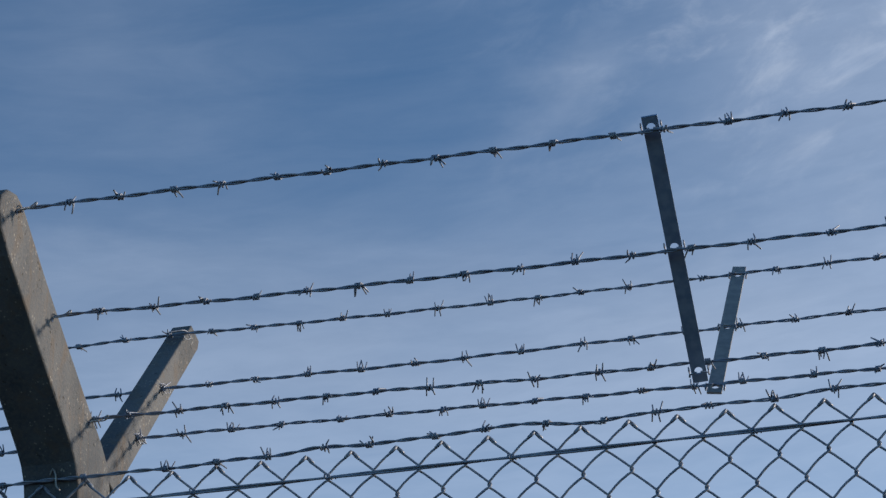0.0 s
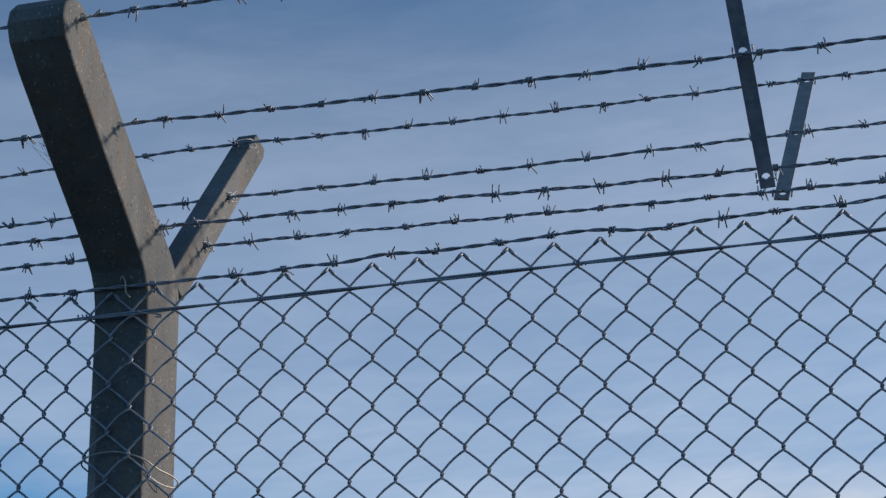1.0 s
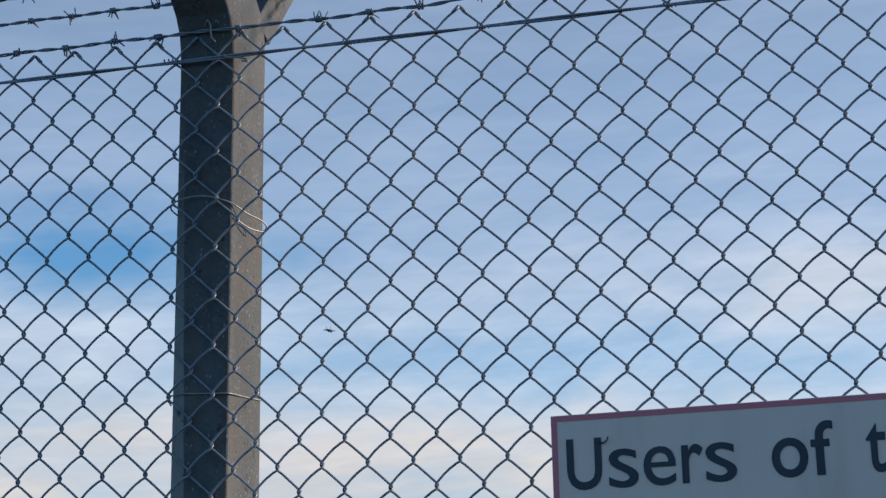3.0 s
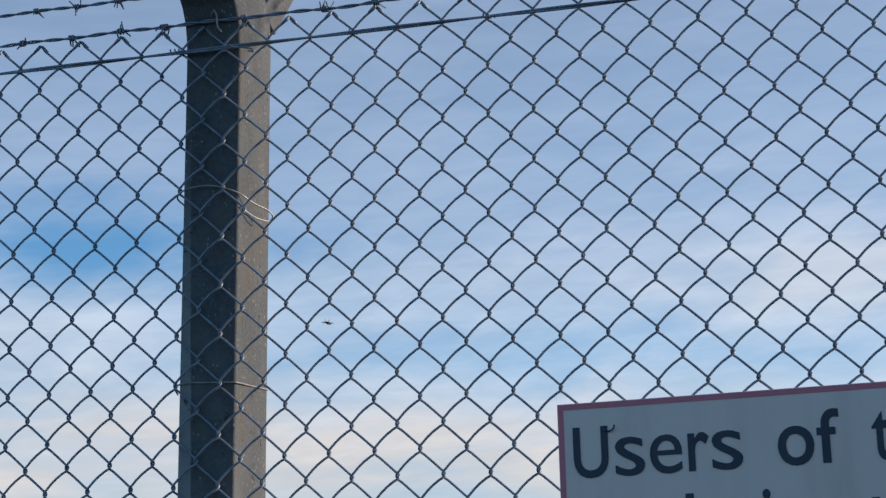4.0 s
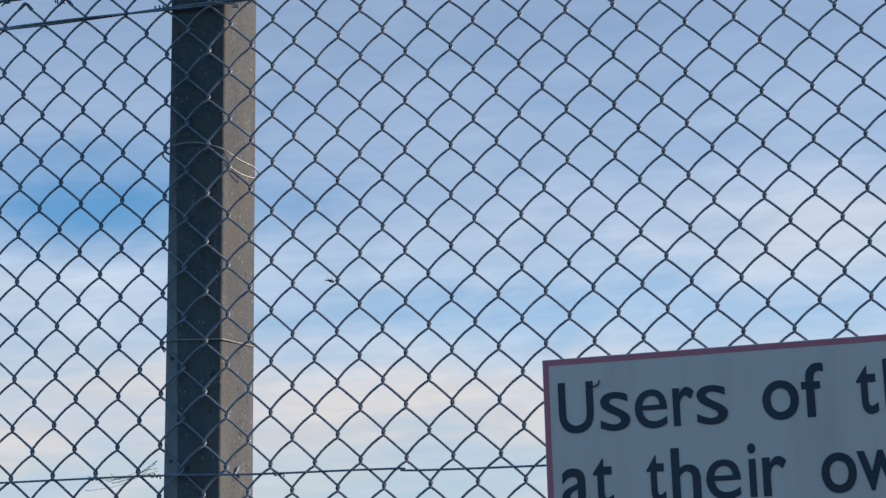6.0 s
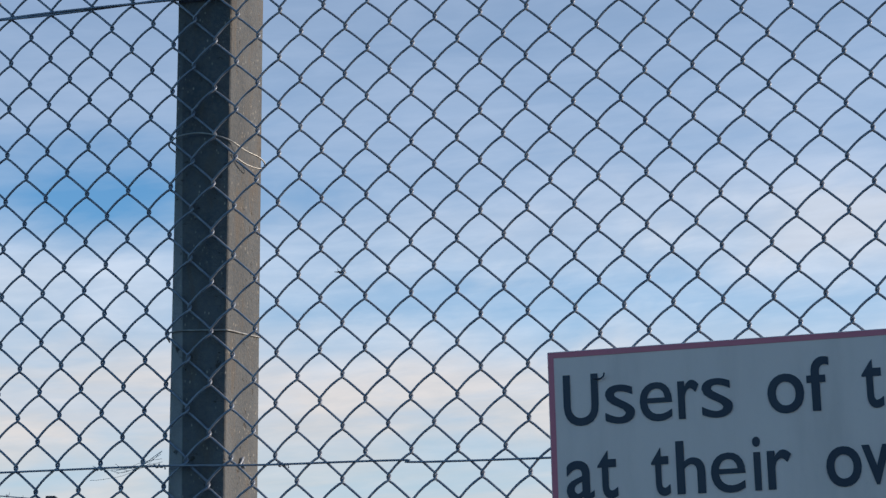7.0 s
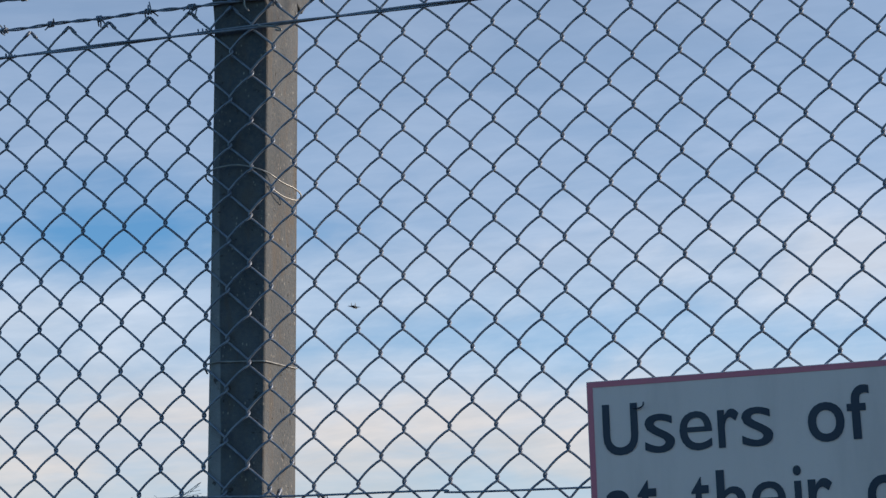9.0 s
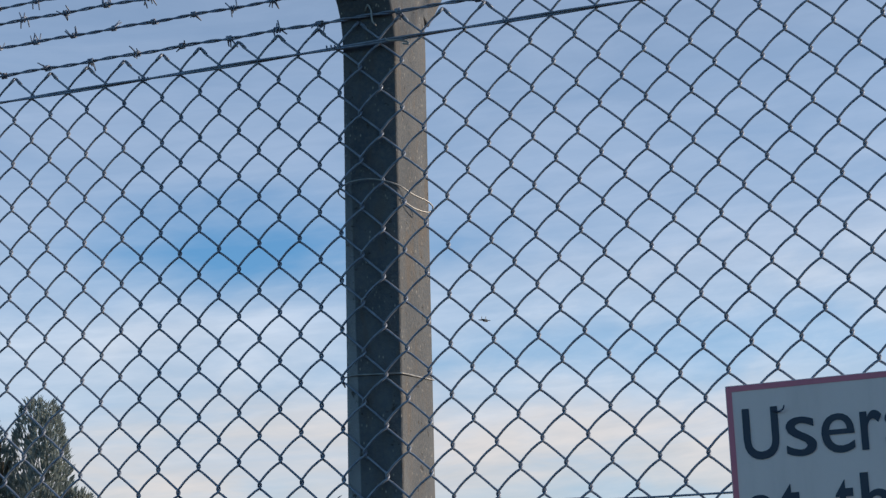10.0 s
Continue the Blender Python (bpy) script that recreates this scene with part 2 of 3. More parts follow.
def tube(points, radius, sides=6, close=True):
    """Vertices and faces of a round rod along the points; radius may be a list."""
    p = np.array(points, float)
    r = np.broadcast_to(np.array(radius, float), (len(p),))
    d = np.gradient(p, axis=0)
    d /= np.linalg.norm(d, axis=1)[:, None] + 1e-12
    n = np.cross(d[0], (0.31, 0.2, 0.93))
    if np.linalg.norm(n) < 1e-3:
        n = np.cross(d[0], (1, 0, 0))
    n /= np.linalg.norm(n)
    ang = np.arange(sides) * 2 * np.pi / sides
    verts = []
    for k in range(len(p)):
        n = n - d[k] * (n @ d[k])
        n /= np.linalg.norm(n)
        b = np.cross(d[k], n)
        verts.extend(p[k] + r[k] * (np.cos(a) * n + np.sin(a) * b) for a in ang)
    faces = [(k * sides + i, k * sides + (i + 1) % sides, (k + 1) * sides + (i + 1) % sides, (k + 1) * sides + i)
             for k in range(len(p) - 1) for i in range(sides)]
    if close:
        faces += [tuple(range(sides))[::-1], tuple((len(p) - 1) * sides + i for i in range(sides))]
    return verts, faces


def join(*pieces):
    verts, faces = [], []
    for v, f in pieces:
        k = len(verts)
        verts.extend(v)
        faces.extend(tuple(i + k for i in face) for face in f)
    return verts, faces


def smooth_path(points, step):
    """A rounded path through the points, sampled about every step metres."""
    p = np.array(points, float)
    q = np.vstack([2 * p[0] - p[1], p, 2 * p[-1] - p[-2]])
    out = []
    for k in range(1, len(q) - 2):
        m = max(2, int(np.linalg.norm(q[k + 1] - q[k]) / step))
        for t in np.arange(m) / m:
            out.append(0.5 * (2 * q[k] + (q[k + 1] - q[k - 1]) * t + (2 * q[k - 1] - 5 * q[k] + 4 * q[k + 1] - q[k + 2]) * t * t
                              + (3 * q[k] - q[k - 1] - 3 * q[k + 1] + q[k + 2]) * t ** 3))
    return np.array(out + [p[-1]])


def bevelled(name, bm, mat, width, segments=2):
    bmesh.ops.recalc_face_normals(bm, faces=bm.faces)
    if width:
        sharp = [e for e in bm.edges if len(e.link_faces) == 2 and e.calc_face_angle(0) > 0.6]
        bmesh.ops.bevel(bm, geom=sharp, offset=width, segments=segments, profile=0.6, affect="EDGES")
    me = bpy.data.meshes.new(name)
    bm.to_mesh(me)
    bm.free()
    me.materials.append(mat)
    return me


def box(name, lo, hi, mat, width=0.001):
    bm = bmesh.new()
    bmesh.ops.create_cube(bm, size=1.0)
    for v in bm.verts:
        v.co = [lo[k] + (v.co[k] + 0.5) * (hi[k] - lo[k]) for k in range(3)]
    return bevelled(name, bm, mat, width)


def profile_solid(name, outline, x0, x1, mat, width):
    """A closed outline in y and z, drawn out from x0 to x1, its edges worn round."""
    bm = bmesh.new()
    a = [bm.verts.new((x0, y, z)) for y, z in outline]
    b = [bm.verts.new((x1, y, z)) for y, z in outline]
    bm.faces.new(a)
    bm.faces.new(b[::-1])
    for k in range(len(outline)):
        j = (k + 1) % len(outline)
        bm.faces.new((a[k], b[k], b[j], a[j]))
    bmesh.ops.recalc_face_normals(bm, faces=bm.faces)
    rim = [e for e in bm.edges if abs(e.verts[0].co.x - e.verts[1].co.x) < 1e-6]
    bmesh.ops.bevel(bm, geom=rim, offset=width, segments=3, profile=0.55, affect="EDGES")
    me = bpy.data.meshes.new(name)
    bm.to_mesh(me)
    bm.free()
    me.materials.append(mat)
    return me


# ---- ground ----
bm = bmesh.new()
bmesh.ops.create_grid(bm, x_segments=60, y_segments=60, size=2400)
for v in bm.verts:
    far = max(0.0, v.co.xy.length - 60) / 300
    v.co.z = min(far, 1.0) * 1.2 * noise.noise(v.co * 0.006)
ground = new("ground", bevelled("ground", bm, GROUND_TONE, 0))
tagged(ground, "unseen ground under the fence, toned dark to limit bounce light", "ground", kind="structure")

# ---- concrete post with its two arms ----
XL, XR = -0.1755, -0.083
post = thing("fence_post", "dark weathered concrete fence post with cranked arm, sunlit side", "fence post", (-0.13, 0.07, 0))


def local(ob, me):
    """Moves mesh data made in the world's place under a thing's own origin."""
    me.transform(Matrix.Translation(-ob.location))
    return me


front = smooth_path([(0, 0.008, 2.50), (0, 0.005, 2.56), (0, -0.015, 2.608), (0, -0.087, 2.664), (0, -0.20, 2.741), (0, -0.315, 2.822)], 0.03)
tip = [(-0.350, 2.853), (-0.362, 2.880), (-0.356, 2.905), (-0.336, 2.926), (-0.305, 2.934), (-0.275, 2.924)]
rear = smooth_path([(0, -0.245, 2.902), (0, -0.152, 2.836), (0, 0.014, 2.728), (0, 0.098, 2.676), (0, 0.133, 2.638), (0, 0.143, 2.59), (0, 0.142, 2.50)], 0.03)
outline = [(0.008, -0.4)] + [(p[1], p[2]) for p in front] + tip + [(p[1], p[2]) for p in rear] + [(0.142, -0.4)]
body = profile_solid("post_body", outline, XL, XR, CONCRETE, 0.0045)
post_body = part("post_body", local(post, body), post, "weathered concrete with pale grit and dark stains")
arm = [(0.105, 2.639), (0.535, 3.099), (0.582, 3.086), (0.575, 3.065), (0.165, 2.618)]
part("rear_arm", local(post, profile_solid("rear_arm", arm, XR - 0.042, XR - 0.001, CONCRETE, 0.003)), post, "thin concrete arm leaning away from the near one")


def loop(points, radius, step=0.004, sides=7):
    return tube(smooth_path(points, step), radius, sides)


def tie(points, radius=0.0013, label="pale galvanised tie wire"):
    me = mesh_data("tie_wire", *loop(points, radius), TIE_WIRE, True)
    return part("tie_wire", local(post, me), post, label)


tie([(-0.180, 0.03, 2.290), (-0.183, 0.002, 2.298), (-0.165, -0.003, 2.309), (-0.13, -0.002, 2.312), (-0.098, -0.001, 2.304), (-0.080, 0.010, 2.297), (-0.068, 0.035, 2.288),
     (-0.056, 0.062, 2.283), (-0.052, 0.078, 2.276), (-0.058, 0.075, 2.268), (-0.070, 0.045, 2.268), (-0.081, 0.012, 2.277)])
tie([(-0.187, 0.03, 1.99), (-0.180, 0.003, 1.996), (-0.165, 0.0055, 2.002), (-0.13, 0.0055, 2.001), (-0.090, 0.005, 1.999), (-0.080, 0.012, 1.999), (-0.0815, 0.07, 2.004), (-0.0815, 0.14, 2.01)])
tie([(-0.096, -0.004, 2.541), (-0.088, -0.008, 2.535), (-0.072, -0.004, 2.534), (-0.060, -0.001, 2.531), (-0.056, -0.002, 2.526), (-0.066, -0.003, 2.528)], 0.0016)
tie([(-0.128, -0.006, 2.592), (-0.122, -0.011, 2.600), (-0.117, -0.010, 2.590), (-0.116, -0.008, 2.572), (-0.110, -0.006, 2.564)], 0.0014)
tie([(-0.082, 0.058, 1.797), (-0.0800, 0.064, 1.803), (-0.0795, 0.069, 1.811), (-0.081, 0.073, 1.801), (-0.080, 0.078, 1.797)], 0.0022, "dark twisted end of a tie").data.materials[0] = MESH_WIRE
for y, z, dy, dz in ((-0.289, 2.92, -0.014, -0.016), (-0.131, 2.81, -0.012, -0.014), (0.049, 2.704, -0.016, -0.012)):
    tie([(-0.086, y + dy, z + dz), (-0.079, y + dy * 0.6, z + dz * 0.5), (-0.070, y + 0.006, z + 0.002), (-0.060, y + 0.002, z + 0.006), (-0.055, y - 0.005, z), (-0.062, y - 0.003, z - 0.005),
         (-0.078, y + dy * 0.8, z + dz * 0.7)], 0.0012)
    # no hole is cut: a navy-black plug paints in its inner shade
    hole = mesh_data("dark_hole_plug", *tube([(XR - 0.004, y + dy, z + dz), (XR + 0.0008, y + dy, z + dz)], 0.0045, 10), INK)
    part("dark_hole_plug", local(post, hole), post_body, "dark plug painting in the shade of a cast hole")
for y, z in ((0.481, 3.054), (0.375, 2.897), (0.257, 2.752)):
    tie([(-0.10, y - 0.03, z - 0.006), (-0.081, y - 0.012, z + 0.004), (-0.076, y + 0.004, z + 0.007), (-0.072, y + 0.012, z - 0.004), (-0.079, y + 0.004, z - 0.008), (-0.080, y - 0.006, z - 0.004)], 0.0012).data.materials[0] = MESH_WIRE

# ---- chain link ----
PITCH, RISE, TOP = 0.0707, 0.0775, 2.5
fence = thing("chain_link_fence", "grey galvanised chain-link mesh tied to a concrete post", "fence", (0.4, 0, 0))


def knot(c, h):
    """The crossing in half-column c and half-row h (rows count downwards)."""
    i, j = c / 2, h / 2
    spread = float(np.interp(i, (-23, -11, -3.5, 0, 4.5, 8.5, 9.5, 13, 31), (-0.021, -0.010, -0.0025, 0.002, 0.008, 0.0112, 0.0113, 0.019, 0.05)))
    fade = (7 - j) / 7.5 if i > 0 else 1 - 0.06 * j
    sag = -0.0004 * max(0.0, i - 5) * min(1.0, max(0.0, j)) - 0.0015 * min(1.0, max(0.0, -i - 5)) * min(1.0, max(0.0, j))
    wave = Vector((c * 0.31, h * 0.27, 2.0))
    return np.array((i * PITCH + spread * min(1.1, max(0.0, fade)) + 0.0012 * noise.noise(wave), 0.0, TOP - j * RISE + sag + 0.001 * noise.noise(wave + Vector((0, 0, 7)))))


ROWS_DOWN = 62
FIRST, LAST = -46, 62
for k in range(FIRST, LAST):
    pts, sleeves = [], []
    for h in range(-2, ROWS_DOWN):
        left = (k + h) % 2 == 0
        a = knot(k if left else k + 1, h)
        b = knot(k + 1 if left else k, h + 1)
        side = -1 if left else 1
        y = 0.0026 if left else -0.0026
        hook, v = 0.0014, 0.0036
        if h > -2:      # the bend round the neighbour: down through a short upright
            pts += [a + (side * hook * 0.3, -y * 0.9, v * 1.15), a + (side * hook, -y * 0.6, v * 0.6), a + (side * (hook + 0.0006), 0, 0), a + (side * hook, y * 0.6, -v * 0.6), a + (side * hook * 0.3, y * 0.9, -v * 1.15)]
        else:
            pts.append(a + (0, y * 0.5, 0.001))
        low, high = b + (0, 0, v), a - (0, 0, v)
        for t in (0.15, 0.4, 0.65, 0.87):
            q = high + (low - high) * t + (0, y, 0)
            bow = math.sin(math.pi * t) * (0.0024 if not left else 0.0005)
            pts.append(q + ((-0.75 * bow, 0, 0.66 * bow) if not left else (0.4 * bow, 0, 0.5 * bow)))
        if h == -2:
            u = (b - a) / np.linalg.norm(b - a)
            sleeves.append(tube([a + u * 0.001 + (0, y * 0.8, 0), a + u * 0.007 + (0, y, 0), a + u * 0.0155 + (0, y * 1.2, 0.0006)], [0.0027, 0.0030, 0.0023], 6))
    end = knot(k if (k + ROWS_DOWN) % 2 == 0 else k + 1, ROWS_DOWN)
    pts.append(end)
    me = mesh_data("mesh_wire", *join(tube(pts, 0.0019, 7), *sleeves), MESH_WIRE, True)
    part("mesh_wire", local(fence, me), fence)


def strand_pair(x0, x1, radius, offset, twist, centre, step):
    xs = np.arange(x0, x1 + step, step)
    out = []
    for s in (0, math.pi):
        ph = xs / twist * 2 * math.pi + s
        c = np.array([centre(x) for x in xs])
        out.append((np.stack([xs, c[:, 0] + offset * np.cos(ph), c[:, 1] + offset * np.sin(ph)], -1), radius))
    return out


X0, X1 = -1.62, 2.2
for points, r in strand_pair(X0, X1, 0.0019, 0.0018, 0.55, lambda x: (-0.0045, 2.5372 + 0.0014 * x), 0.02):
    part("line_wire", local(fence, mesh_data("line_wire", *tube(points, r, 7), MESH_WIRE, True)), fence, "heavy straining wire")
low = smooth_path([(X0, -0.006, 1.797), (-0.427, -0.006, 1.796), (-0.182, -0.006, 1.795), (-0.02, -0.006, 1.790), (0.193, -0.006, 1.788), (0.411, -0.0045, 1.782), (X1, -0.0045, 1.775)], 0.02)
part("line_wire", local(fence, mesh_data("line_wire", *tube(low, 0.0016, 7), MESH_WIRE, True)), fence, "thin straining wire")


def clip(x, z, size=0.006):
    a = np.linspace(0, 4.2 * math.pi, 30)
    p = np.stack([x + np.linspace(-0.008, 0.008, 30), -0.004 + size * 0.75 * np.cos(a), z + size * 0.8 * np.sin(a)], -1)
    tail = [p[-1], p[-1] + (0.003, -0.002, -0.003), p[-1] + (0.004, -0.003, -0.007)]
    me = mesh_data("wire_clip", *join(tube(p, 0.0012, 5), tube(tail, 0.0011, 5)), MESH_WIRE, True)
    part("wire_clip", local(fence, me), fence)


for i in (-8, -3, 1, 4, 8, 13):
    clip(*knot(2 * i + 1, -1)[[0, 2]], 0.0055)
clip(-0.186, 1.7955, 0.0030)
clip(-0.192, 2.5395, 0.0055)
clip(-0.285, 1.7955, 0.0028)
clip(0.012, 1.7893, 0.0032)


# ---- barbed wires ----
def barb_mesh(seed, turns=1.6):
    rnd = random.Random(seed)
    pieces = []
    for s in (0, 1):
        a0 = rnd.uniform(0, 6.28)
        a = np.linspace(a0, a0 + turns * 2 * math.pi, 18)
        x = np.linspace(-0.0045, 0.0045, 18) + (0.0012 if s else -0.0012)
        coil = np.stack([x, 0.0042 * np.cos(a), 0.0042 * np.sin(a)], -1)
        ends = []
        for k, way in ((0, -1), (-1, 1)):
            t = np.array((0.0, -math.sin(a[k]), math.cos(a[k]))) * way
            out = np.array((0.0, math.cos(a[k]), math.sin(a[k])))
            ln = rnd.uniform(0.0095, 0.015)
            ends.append(coil[k] + t * ln + out * ln * rnd.uniform(0.1, 0.5) + np.array((way * rnd.uniform(-0.004, 0.009), 0, 0)))
        path = np.vstack([ends[0], coil, ends[1]])
        rad = [0.0011] + [0.0015] * 18 + [0.0011]
        pieces.append(tube(path, rad, 5))
    return mesh_data("barb", *join(*pieces), BARB_WIRE, True)


BARBS = [barb_mesh(40 + k) for k in range(9)]


def barbed_wire(label, y, heights, known, seed, gap=0.083):
    """A two-strand wire at depth y; heights: x and z along it; known: x of the barbs that stand apart."""
    rnd = random.Random(seed)
    hx, hz = [h[0] for h in heights], [h[1] for h in heights]
    th = thing("barbed_wire", label, "barbed wire", (hx[0], y, hz[0]), "barbed wires over the fence")
    xs = np.linspace(hx[0], hx[-1], 400)
    zs = np.interp(xs, hx, hz)
    zs = np.convolve(np.pad(zs, 4, mode="edge"), np.ones(9) / 9, mode="valid")
    centre = lambda x: (y, float(np.interp(x, xs, zs)) + 0.0008 * math.sin(x * 41 + seed))
    for points, r in strand_pair(hx[0], hx[-1], 0.0016, 0.0016, 0.074 + 0.004 * (seed % 3), centre, 0.0045):
        part("strand", local(th, mesh_data("strand", *tube(points, r, 6), BARB_WIRE, True)), th)
    spots = sorted(known)
    while spots[0] - gap > hx[0]:
        spots.insert(0, spots[0] - gap + rnd.uniform(-0.004, 0.004))
    while spots[-1] + gap < hx[-1]:
        spots.append(spots[-1] + gap + rnd.uniform(-0.004, 0.004))
    full = []
    for a, b in zip(spots, spots[1:]):
        full.append(a)
        if b - a > 1.55 * gap:
            full.append((a + b) / 2)
    for x in full + [spots[-1]]:
        c = centre(x)
        at = Matrix.Translation(Vector((x, c[0], c[1])) - th.location) @ Matrix.Rotation(rnd.uniform(0, 6.28), 4, "X") @ Matrix.Diagonal((rnd.choice((-1, 1)), 1, 1, 1))
        part("barb", rnd.choice(BARBS), th, at=at)
    return th


NEAR = "weathered barbed wire strung through the near concrete arm"
FAR = "weathered barbed wire strung along the far concrete arm"
barbed_wire(NEAR, -0.289, [(X0, 2.921), (-0.223, 2.919), (-0.08, 2.917), (0.163, 2.914), (0.487, 2.909), (0.741, 2.906), (1.166, 2.902), (X1, 2.899)],
            [-0.002, 0.077, 0.163, 0.237, 0.324, 0.402, 0.487, 0.567, 0.653, 0.741, 0.83, 0.904, 0.996, 1.078, 1.166], 1)
barbed_wire(NEAR, -0.131, [(X0, 2.803), (-0.232, 2.807), (-0.08, 2.809), (0.081, 2.803), (0.247, 2.798), (0.49, 2.793), (0.744, 2.789), (1.125, 2.786), (X1, 2.782)],
            [-0.247, -0.008, 0.081, 0.164, 0.247, 0.329, 0.409, 0.49, 0.575, 0.66, 0.744, 0.829, 1.008, 1.125], 2)
barbed_wire(NEAR, 0.049, [(X0, 2.705), (-0.248, 2.707), (-0.08, 2.705), (0.143, 2.701), (0.392, 2.696), (0.646, 2.686), (1.093, 2.679), (X1, 2.676)],
            [-0.306, -0.08, -0.022, 0.064, 0.143, 0.225, 0.31, 0.392, 0.479, 0.559, 0.646, 0.749, 0.831, 1.005, 1.093, 1.18], 3)
barbed_wire(FAR, 0.481, [(X0 - 0.4, 3.046), (-0.6, 3.05), (-0.293, 3.057), (-0.11, 3.057), (0.059, 3.051), (0.32, 3.045), (0.606, 3.041), (1.138, 3.039), (X1, 3.036)],
            [-0.546, -0.293, -0.199, -0.11, -0.025, 0.059, 0.148, 0.233, 0.32, 0.416, 0.516, 0.606, 0.686, 0.775, 1.046, 1.138, 1.225], 4)
barbed_wire(FAR, 0.375, [(X0 - 0.4, 2.889), (-0.54, 2.892), (-0.1, 2.897), (0.094, 2.893), (0.391, 2.887), (0.695, 2.887), (1.157, 2.887), (X1, 2.885)],
            [-0.515, -0.432, -0.169, 0.007, 0.094, 0.193, 0.292, 0.391, 0.481, 0.583, 0.695, 0.78, 0.97, 1.065, 1.157], 5)
barbed_wire(FAR, 0.257, [(X0 - 0.4, 2.752), (-0.47, 2.754), (-0.08, 2.753), (0.177, 2.748), (0.461, 2.742), (0.704, 2.736), (0.965, 2.731), (1.184, 2.727), (X1, 2.724)],
            [-0.42, -0.336, -0.081, 0.001, 0.088, 0.177, 0.281, 0.368, 0.461, 0.529, 0.618, 0.704, 0.797, 0.886, 0.965, 1.08, 1.184], 6)
barbed_wire("weathered barbed wire laced along the top of the mesh", -0.006,
            [(X0, 2.584), (-0.285, 2.584), (-0.016, 2.583), (0.07, 2.581), (0.218, 2.584), (0.255, 2.580), (0.283, 2.588), (0.319, 2.591), (0.355, 2.582), (0.4, 2.586), (0.489, 2.584),
             (0.578, 2.590), (0.665, 2.588), (0.716, 2.579), (0.759, 2.580), (0.827, 2.586), (0.911, 2.586), (1.011, 2.585), (1.101, 2.591), (X1, 2.588)],
            [-0.285, -0.208, 0.065, 0.148, 0.23, 0.321, 0.393, 0.495, 0.574, 0.668, 0.755, 0.835, 0.915, 1.011, 1.101], 7, 0.086)


# ---- steel droppers that hold the wires apart ----
def dropper(label, low_end, high_end, width, holes, face, mat):
    """A flat bar with round holes, from its low end to its high end; face: the way that it looks."""
    a, b = Vector(low_end), Vector(high_end)
    up = (b - a).normalized()
    nrm = (Vector(face) - up * Vector(face).dot(up)).normalized()
    across = up.cross(nrm)
    length, half, r = (b - a).length, width / 2, width * 0.27
    bm = bmesh.new()
    ring = 12
    cuts, faces2d = [0.0], []
    verts = {}

    def v(u, s):
        key = (round(u, 5), round(s, 5))
        if key not in verts:
            verts[key] = bm.verts.new(a + across * u + up * s)
        return verts[key]

    for s in holes:
        cuts += [s - half, s + half]
    cuts.append(length)
    for k in range(0, len(cuts), 2):
        if cuts[k + 1] - cuts[k] > 1e-4:
            faces2d.append([v(-half, cuts[k]), v(half, cuts[k]), v(half, cuts[k + 1]), v(-half, cuts[k + 1])])
    for s in holes:
        for q in range(ring):
            a0, a1 = (2 * math.pi * (q + d) / ring + math.pi / 4 for d in (0, 1))
            edge = []
            for t in (a0, a1):
                c, d = math.cos(t), math.sin(t)
                m = half / max(abs(c), abs(d))
                edge.append((c * m, s + d * m))
            faces2d.append([v(r * math.cos(a0), s + r * math.sin(a0)), v(*edge[0]), v(*edge[1]), v(r * math.cos(a1), s + r * math.sin(a1))])
    fs = [bm.faces.new(f) for f in faces2d]
    bmesh.ops.recalc_face_normals(bm, faces=fs)
    ex = bmesh.ops.extrude_face_region(bm, geom=fs)
    for g in ex["geom"]:
        if isinstance(g, bmesh.types.BMVert):
            g.co -= nrm * 0.004
    root = thing("wire_dropper", label, "wire spacer", low_end, "steel bars between the barbed wires")
    me = bevelled("bar", bm, mat, 0.0)
    part("bar", local(root, me), root)
    for s in holes:
        c = a + up * s
        for d in (-1, 1):
            e = c + across * d * (half + 0.003)
            p = [c + nrm * 0.004 + across * d * 0.003, e + nrm * 0.005 - up * 0.003, e + nrm * 0.001 - up * 0.009, e - nrm * 0.006 - up * 0.003, e - nrm * 0.004 + up * 0.006, e + nrm * 0.004 + up * 0.003]
            me = mesh_data("bar_tie", *tube(smooth_path([tuple(q) for q in p], 0.003), 0.0013, 5), BARB_WIRE, True)
            part("bar_tie", local(root, me), root)
    return root


dropper("flat steel bar holding three barbed wires, tilted forward, colour blued to lift its shaded underside", (0.9035, 0.068, 2.657), (0.8849, -0.2997, 2.9227), 0.0235, (0.021, 0.239, 0.437), (0, -1, -1.0), STEEL)
dropper("shorter grey flat steel bar holding three barbed wires, tilted back", (0.9165, 0.243, 2.712), (0.9800, 0.497, 3.062), 0.0245, (0.018, 0.215, 0.405), (0, -1, 0.2), GALV)


# ---- sign ----
SX0, SX1, SZ0, SZ1, SY = 0.4195, 1.34, 1.40, 1.9315, -0.012
sign = thing("warning_sign", "white rectangular sign with thin red border and dark lettering", "sign", (SX0, SY, SZ1))
LEANS = 0.012


def rise(me):
    """The sign hangs a touch higher at its far end."""
    for v in me.vertices:
        v.co.z += (v.co.x - SX0) * LEANS
        v.co.x -= (v.co.z - SZ1) * LEANS
    return local(sign, me)


